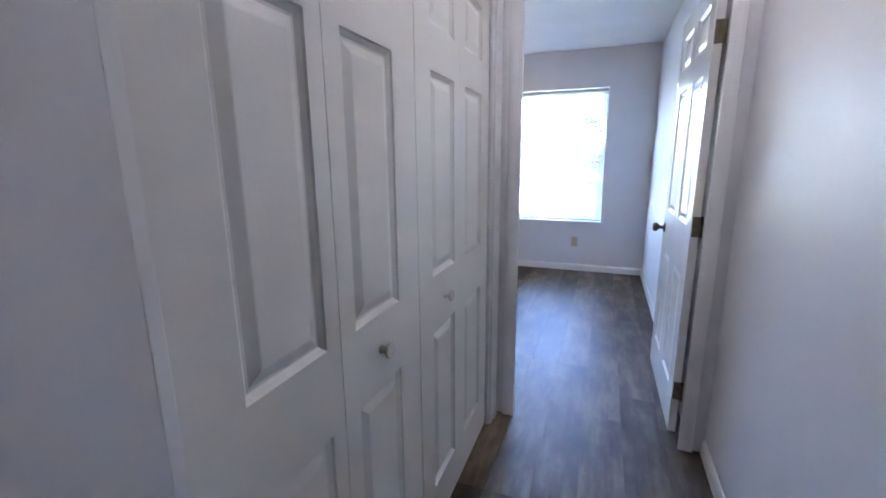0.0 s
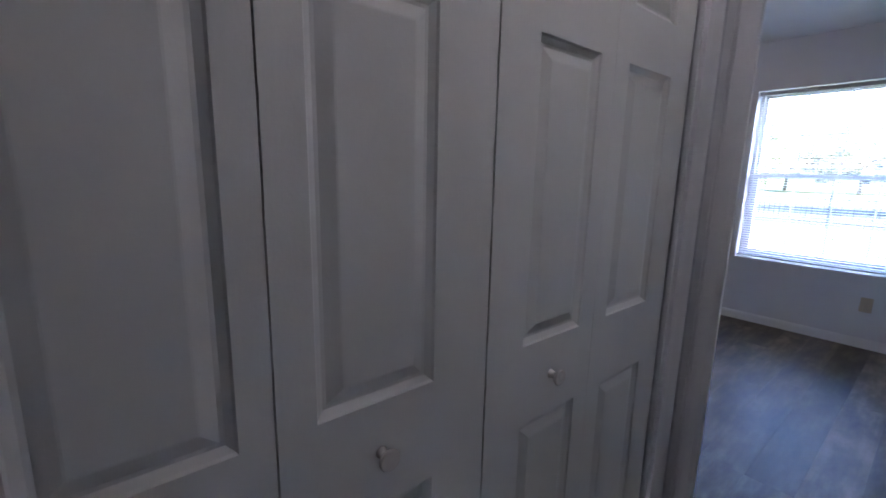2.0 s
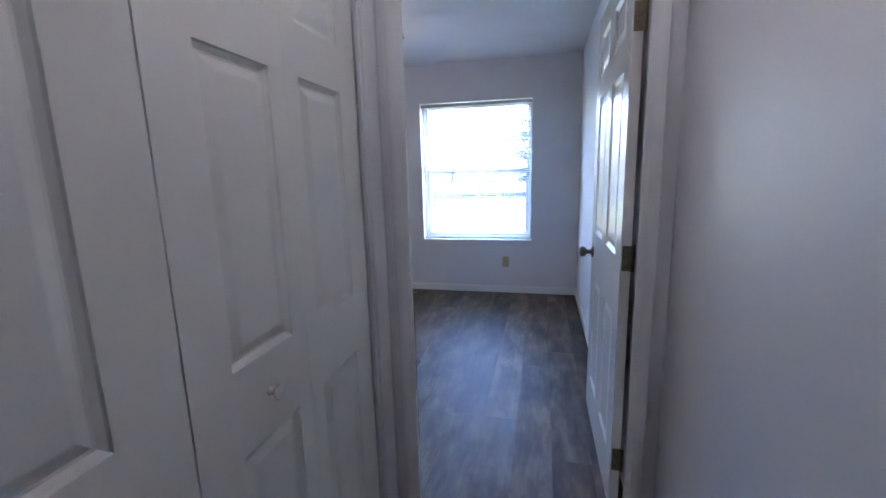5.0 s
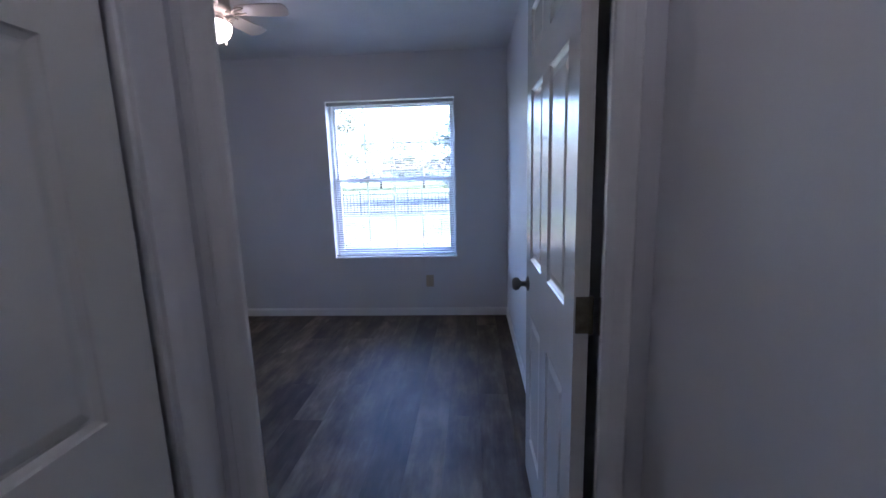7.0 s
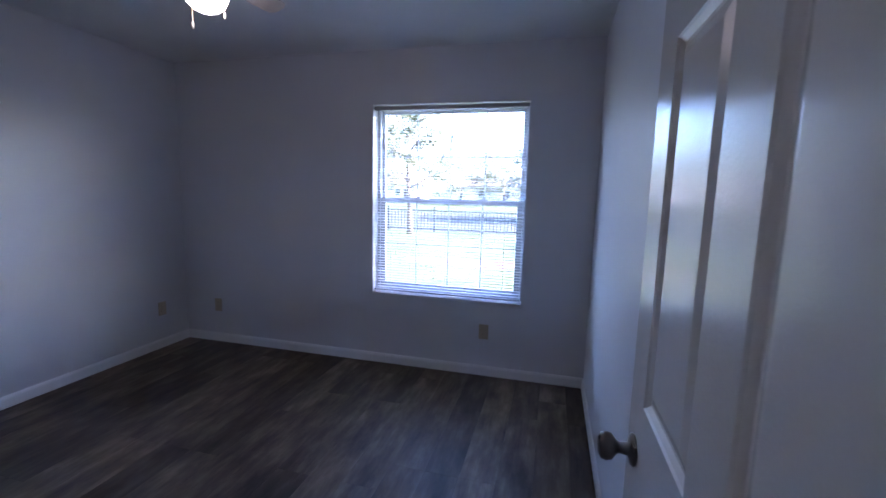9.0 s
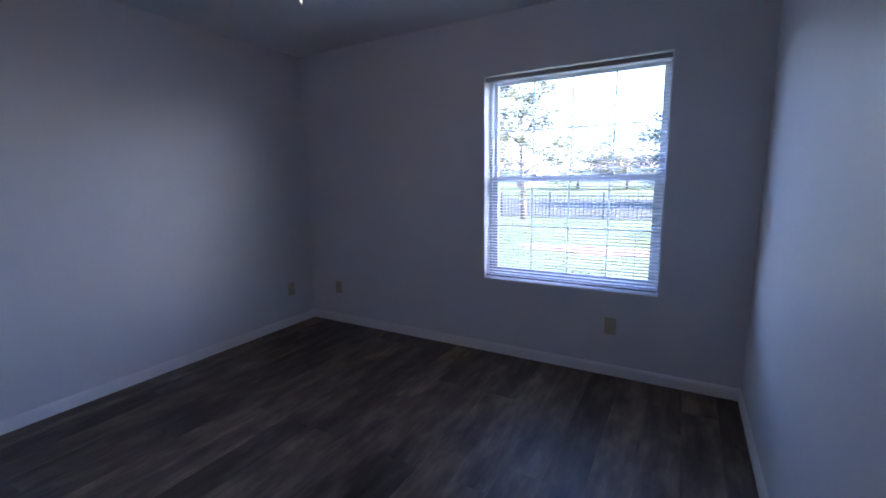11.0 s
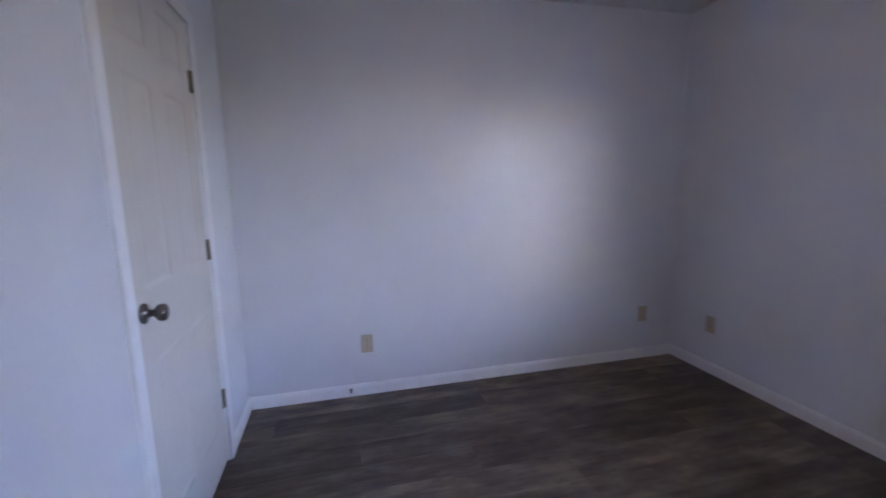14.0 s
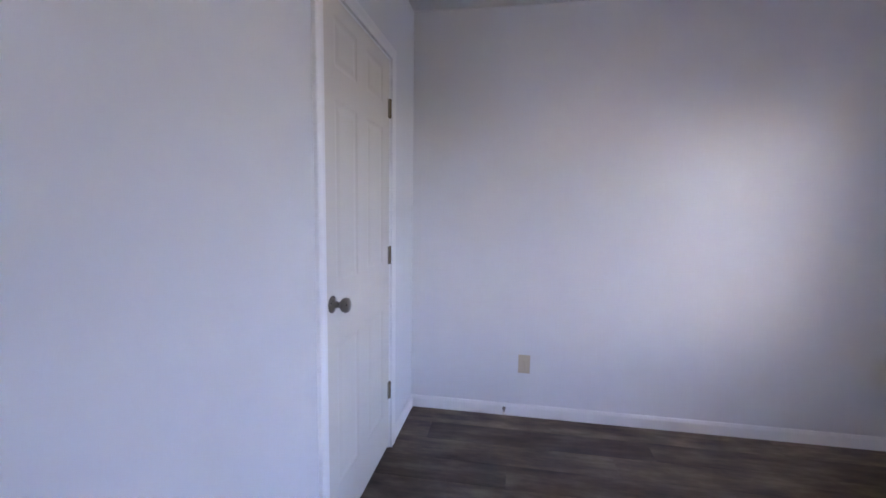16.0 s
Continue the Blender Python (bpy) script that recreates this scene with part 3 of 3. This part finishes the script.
stop = base("door_stop", WEST + 0.013, 3.345, 0.045, 90)
tagged(stop, "small dark spring door stop on the baseboard", "door stop")
part("mount", lathe([(0.011, 0), (0.011, -0.004), (0.007, -0.007)], 14, "y"), NICKEL, stop)
part("spring", tube([(0.0055 * math.cos(i * 0.9), -0.006 - i * 0.00075, 0.0055 * math.sin(i * 0.9)) for i in range(70)], 0.0011, 5), NICKEL, stop)
part("rubber_tip", lathe([(0.006, -0.058), (0.0075, -0.060), (0.0075, -0.070), (0.005, -0.073)], 14, "y"), KNOB_WHITE, stop, "white rubber tip")

# ---- ceiling fan ----
FX, FY = -1.745, 4.235
fan = base("ceiling_fan", FX, FY, TOP)
tagged(fan, "white five-blade ceiling fan with a lit frosted bowl", "ceiling fan")
part("canopy", lathe([(0.085, 0), (0.088, -0.012), (0.080, -0.030), (0.060, -0.042), (0.03, -0.046)], 40), FAN, fan, smooth=True)
part("motor_housing", lathe([(0.05, -0.044), (0.080, -0.050), (0.092, -0.066), (0.094, -0.074), (0.090, -0.078), (0.090, -0.122), (0.094, -0.126), (0.090, -0.142), (0.074, -0.158), (0.046, -0.168)], 40), FAN, fan, smooth=True)
part("switch_housing", lathe([(0.042, -0.165), (0.048, -0.170), (0.049, -0.176), (0.047, -0.179), (0.048, -0.190), (0.056, -0.199), (0.062, -0.207)], 32), FAN, fan, smooth=True)
globe = part("light_bowl", lathe([(0.058, -0.209), (0.074, -0.212), (0.087, -0.222), (0.090, -0.235), (0.086, -0.256), (0.074, -0.282), (0.053, -0.302), (0.026, -0.314), (0.004, -0.317)], 40), GLOBE, fan, "lit frosted white glass bowl", True)


def blade_mesh():
    bm = bmesh.new()
    out = [(0.165, -0.045), (0.20, -0.056), (0.34, -0.066), (0.46, -0.070), (0.505, -0.064), (0.528, -0.045), (0.533, 0.0), (0.528, 0.045), (0.505, 0.064), (0.46, 0.070), (0.34, 0.066), (0.20, 0.056), (0.165, 0.045)]
    a = [bm.verts.new((x, y, 0.003)) for x, y in out]
    b = [bm.verts.new((x, y, -0.003)) for x, y in out]
    bm.faces.new(a)
    bm.faces.new(b)
    for i in range(len(out)):
        j = (i + 1) % len(out)
        bm.faces.new((a[i], a[j], b[j], b[i]))
    return finish(bm, "blade", BLADE)


def iron_mesh():
    """The curled bracket that carries a blade: an arm and two scrolled fingers with screws."""
    bm = bmesh.new()
    tube([(0.085, 0, -0.004), (0.115, 0, -0.016), (0.145, 0, -0.014), (0.175, 0, -0.007)], [0.011, 0.010, 0.009, 0.008], 8, bm)
    for s in (-1, 1):
        tube([(0.135, 0, -0.014), (0.150, 0.022 * s, -0.012), (0.175, 0.034 * s, -0.008), (0.205, 0.036 * s, -0.006), (0.225, 0.026 * s, -0.006)], [0.008, 0.008, 0.007, 0.006, 0.004], 8, bm)
        box(bm, 0.198, 0.210, 0.030 * s - 0.006, 0.030 * s + 0.006, -0.0115, -0.005, 0.002)
    box(bm, 0.168, 0.205, -0.012, 0.012, -0.010, -0.0035, 0.002)
    return finish(bm, "blade_iron", FAN)


blade_me, iron_me = blade_mesh(), iron_mesh()
FAN_TURN = 7
for k in range(5):
    m = pose(0, 0, -0.150, 0, 0, FAN_TURN + 72 * k) @ pose(0, 0, 0, -14, 0, 0) @ Matrix.Diagonal((0.77, 0.80, 1, 1))
    share("blade", blade_me, fan, m)
    share("blade_iron", iron_me, fan, m)
for ang, length in ((170, 0.142), (92, 0.075)):
    cx, cy = 0.064 * math.cos(radians(ang)), 0.075 * math.sin(radians(ang))
    ox, oy = cx * 1.42, cy * 1.42
    ch = part("pull_chain", tube([(cx, cy, -0.185), (ox, oy, -0.200), (ox * 1.03, oy * 1.03, -0.24), (ox * 1.03, oy * 1.03, -0.200 - length)], 0.0016, 6), CHAIN, fan)
    part("chain_fob", lathe([(0.002, 0.004), (0.005, 0), (0.0065, -0.010), (0.006, -0.020), (0.003, -0.026), (0.001, -0.027)], 12), KNOB_WHITE, ch, "", True, Matrix.Translation((ox * 1.03, oy * 1.03, -0.200 - length)))

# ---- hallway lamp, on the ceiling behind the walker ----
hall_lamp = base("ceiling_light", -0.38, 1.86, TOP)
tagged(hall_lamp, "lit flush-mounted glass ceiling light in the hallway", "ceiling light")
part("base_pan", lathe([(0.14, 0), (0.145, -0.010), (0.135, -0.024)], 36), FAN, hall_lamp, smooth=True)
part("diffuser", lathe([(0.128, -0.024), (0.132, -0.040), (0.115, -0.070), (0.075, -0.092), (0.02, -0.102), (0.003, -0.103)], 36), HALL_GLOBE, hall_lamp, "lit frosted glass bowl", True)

# ---- outdoors ----
GZ = -0.32
gb = bmesh.new()
R = 900
quad = [gb.verts.new((x, y, GZ)) for x, y in ((-R, -R), (R, -R), (R, R), (-R, R))]
gb.faces.new(quad)
tagged(part("ground", gb, LAWN), "sunlit mown green lawn", "lawn", kind="structure")
tagged(part("road", boxes((-120, 120, 20.8, 37.0, GZ - 0.05, GZ + 0.012)), ASPHALT), "grey asphalt road beyond the fence", "road", kind="structure")
bare = bmesh.new()
pts = []
rb = random.Random(3)
for i in range(22):
    a = 2 * math.pi * i / 22
    r = 1 + rb.uniform(-0.2, 0.2)
    pts.append(bare.verts.new((-2.0 + 1.7 * r * math.cos(a), 12.8 + 0.62 * r * math.sin(a), GZ + 0.006)))
bare.faces.new(pts)
tagged(part("bare_patch", bare, SOIL), "bare reddish soil patch in the lawn", "soil", kind="structure")

# outer shell of the house
structure("roof_house", boxes((-8, 4, -6, OUT + 0.55, TOP + 0.16, TOP + 0.3)), ROOF, "shingled roof over the rooms")
structure("foundation", boxes((WEST - 0.15, EAST + 0.15, HALL_FACE, OUT, GZ, -0.045)), SIDING, "plain house foundation")


def tuft_field():
    rng = random.Random(11)
    verts, faces = [], []
    for _ in range(5000):
        x, y = rng.uniform(-9, 4), rng.uniform(OUT + 0.6, 19)
        if ((x + 2.0) / 1.7) ** 2 + ((y - 12.8) / 0.62) ** 2 < 1:
            continue
        h, a, wd = rng.uniform(0.015, 0.04), rng.uniform(0, 6.28), rng.uniform(0.008, 0.02)
        dx, dy = wd * math.cos(a), wd * math.sin(a)
        lx, ly = rng.uniform(-0.03, 0.03), rng.uniform(-0.03, 0.03)
        i = len(verts)
        verts += [(x - dx, y - dy, GZ), (x + dx, y + dy, GZ), (x + lx, y + ly, GZ + h)]
        faces.append((i, i + 1, i + 2))
    me = bpy.data.meshes.new("grass")
    me.from_pydata(verts, [], faces)
    me.materials.append(GRASS)
    return tagged(new("grass", me), "short green grass blades on the lawn", "grass", kind="stuff")


tuft_field()


def tree(x, y, height, spread, seed, leaf, label, trunk_h=0.35, clumps=70, low=0.0):
    rng = random.Random(seed)
    ob = base("tree", x, y, GZ)
    tagged(ob, label, "tree", "trees outdoors")
    bm = bmesh.new()
    r0 = height * 0.016
    lean = rng.uniform(-0.15, 0.15)
    tube([(0, 0, -0.05), (lean * 0.3, 0, height * 0.2), (lean, 0, height * trunk_h), (lean * 1.2, 0.05, height * 0.75)], [r0 * 1.5, r0, r0 * 0.8, r0 * 0.2], 9, bm)
    ends = []
    for i in range(9):
        a = i * 2.4 + rng.uniform(-0.4, 0.4)
        z0 = height * (trunk_h * 0.8 + 0.05 * i)
        ln = spread * rng.uniform(0.5, 0.95)
        e = (lean + ln * math.cos(a), ln * math.sin(a), z0 + height * rng.uniform(0.12, 0.3))
        tube([(lean, 0, z0), (lean + ln * 0.45 * math.cos(a), ln * 0.45 * math.sin(a), z0 + height * 0.08), e], [r0 * 0.45, r0 * 0.3, r0 * 0.08], 6, bm)
        ends.append(e)
    part("trunk", bm, BARK, ob, smooth=True)
    verts, faces = [], []
    for c in range(clumps):
        if c < len(ends):
            cx, cy, cz = ends[c]
        else:
            a, rr, u = rng.uniform(0, 6.283), spread * math.sqrt(rng.random()), rng.random()
            zz = height * (max(low, trunk_h) + (1 - max(low, trunk_h)) * u)
            k = math.sqrt(max(0.05, 1 - (2 * u - 0.8) ** 2 / 1.5))
            cx, cy, cz = rr * k * math.cos(a), rr * k * math.sin(a), zz
        cr = spread * rng.uniform(0.13, 0.26)
        for _ in range(95):
            d = Vector((rng.gauss(0, 1), rng.gauss(0, 1), rng.gauss(0, 0.7)))
            p = Vector((cx, cy, cz)) + d * cr * 0.55
            q = Euler((rng.uniform(-0.9, 0.9), rng.uniform(-0.9, 0.9), rng.uniform(0, 6.28))).to_matrix()
            s = rng.uniform(0.07, 0.15) * (spread / 3.0) ** 0.5
            i = len(verts)
            verts += [p + q @ Vector(v) for v in ((-s, 0, 0), (0, -s * 0.45, s * 0.1), (s, 0, 0), (0, s * 0.45, s * 0.1))]
            faces.append((i, i + 1, i + 2, i + 3))
    me = bpy.data.meshes.new("crown")
    me.from_pydata([tuple(v) for v in verts], [], faces)
    me.materials.append(leaf)
    crown = new("crown", me)
    crown.parent = ob
    return ob


tree(-5.9, 19.0, 5.6, 1.9, 1, LEAF, "slender green tree with a forked pale trunk", 0.40, 42)
tree(-11.3, 20.5, 10.0, 3.6, 2, LEAF, "large leafy green tree on the lawn", 0.22, 85, 0.2)
tree(-14.5, 30.0, 11.0, 5.0, 3, LEAF, "large leafy green tree behind the fence", 0.2, 110)
tree(0.8, 30.0, 6.2, 3.4, 4, LEAF_DARK, "dark round leafy tree near the road", 0.1, 230, 0.05)
tree(-7.0, 62.0, 8.0, 5.5, 5, LEAF, "distant green tree across the road", 0.15, 90)
tree(-14.0, 66.0, 9.0, 6.0, 6, LEAF, "distant green tree across the road", 0.15, 90)
tree(3.0, 70.0, 9.0, 6.0, 7, LEAF, "distant green tree across the road", 0.15, 90)
tree(-24.0, 60.0, 10.0, 6.0, 8, LEAF, "distant green tree across the road", 0.15, 90)

fence = base("fence", 0, 20.2, GZ)
tagged(fence, "dark metal picket fence across the lawn before the road", "fence")
post_me = finish(boxes((-0.035, 0.035, -0.035, 0.035, 0, 1.06), (-0.045, 0.045, -0.045, 0.045, 1.06, 1.075), bevel=0.006), "post", FENCE)
picket_me = finish(boxes((-0.011, 0.011, -0.011, 0.011, 0.06, 0.98), bevel=0.003), "picket", FENCE)
for i in range(14):
    share("post", post_me, fence, Matrix.Translation((-22 + i * 2.1, 0, 0)))
for z in (0.14, 0.92):
    part("rail", boxes((-22, 5.3, -0.017, 0.017, z - 0.02, z + 0.02), bevel=0.004), FENCE, fence)
for i in range(180):
    if i % 14:
        share("picket", picket_me, fence, Matrix.Translation((-22 + i * 0.15, 0, 0)))


def far_house(x, y, w, d, h, label):
    ob = base("house", x, y, GZ)
    tagged(ob, label, "house", "houses across the road")
    part("wall", boxes((-w / 2, w / 2, -d / 2, d / 2, 0, h)), SIDING, ob)
    bm = bmesh.new()
    e, rz = 0.5, h + 2.2
    a = [bm.verts.new(c) for c in ((-w / 2 - e, -d / 2 - e, h), (w / 2 + e, -d / 2 - e, h), (w / 2 + e, d / 2 + e, h), (-w / 2 - e, d / 2 + e, h), (-w / 2 + 2, 0, rz), (w / 2 - 2, 0, rz))]
    for q in ((0, 1, 5, 4), (1, 2, 5), (2, 3, 4, 5), (3, 0, 4), (0, 3, 2, 1)):
        bm.faces.new([a[i] for i in q])
    part("roof", bm, ROOF, ob)
    for k in range(3):
        wx = -w / 2 + w * (k + 0.75) / 3.5
        win = part("window", boxes((wx - 0.6, wx + 0.6, -d / 2 - 0.05, -d / 2 + 0.02, 0.9, 2.2)), VINYL, ob)
        part("pane", boxes((wx - 0.5, wx + 0.5, -d / 2 - 0.06, -d / 2 - 0.051, 1.0, 2.1)), PANE_DARK, win)
    part("door", boxes((w * 0.36, w * 0.36 + 0.95, -d / 2 - 0.04, -d / 2 + 0.02, 0, 2.1)), BARK, ob)
    return ob


far_house(-8.5, 84, 16, 9, 3.0, "low beige house with a hipped brown roof")
far_house(-32, 80, 15, 9, 3.0, "low beige house across the road")

# ---- floor of planks ----
floor = tagged(part("floor", boxes((WEST - 0.1, EAST + 0.1, HALL_FACE, NORTH + 0.1, -0.04, -0.006), (-1.62, HALL_E + 0.1, BACK - 0.0, HALL_FACE, -0.04, -0.006)), SUBFLOOR), "grey-brown wood-look vinyl plank floor", "floor", kind="structure")
PW, PL = 0.178, 1.22
plank_meshes = {}


def plank(x0, x1, y0, y1):
    """One board, its long edges eased, seen from above only by its top."""
    key = (round(x1 - x0, 3), round(y1 - y0, 3))
    if key not in plank_meshes:
        w, h = x1 - x0 - 0.0003, y1 - y0 - 0.0003
        bm = bmesh.new()
        rings = [[bm.verts.new((x, y, z)) for x, y in ((i, i), (w - i, i), (w - i, h - i), (i, h - i))] for i, z in ((0, -0.006), (0, -0.0004), (0.0005, 0))]
        for a, b in zip(rings, rings[1:]):
            for i in range(4):
                bm.faces.new((a[i], a[(i + 1) % 4], b[(i + 1) % 4], b[i]))
        bm.faces.new(rings[-1])
        plank_meshes[key] = finish(bm, "plank", PLANK)
    share("plank", plank_meshes[key], floor, Matrix.Translation((x0 + 0.00015, y0 + 0.00015, 0)))


def lay(x_lo, x_hi, y_lo, y_hi, seed):
    rng = random.Random(seed)
    x = x_lo
    while x < x_hi - 0.005:
        x1 = min(x + PW, x_hi)
        y = y_lo - rng.choice((0.0, 0.3, 0.55, 0.8, 1.0))
        while y < y_hi:
            a, b = max(y, y_lo), min(y + PL, y_hi)
            if b - a > 0.02:
                plank(x, x1, a, b)
            y += PL
        x = x1


X_SPLIT = WEST + PW * 14
lay(WEST, X_SPLIT, HALL_FACE + 0.06, NORTH, 1)
lay(X_SPLIT, HALL_E, BACK, NORTH, 2)
part("scratch", boxes((-0.768, -0.742, 3.152, 3.1555, 0.0002, 0.0012)), DARK, floor, "short dark scratch in a board")
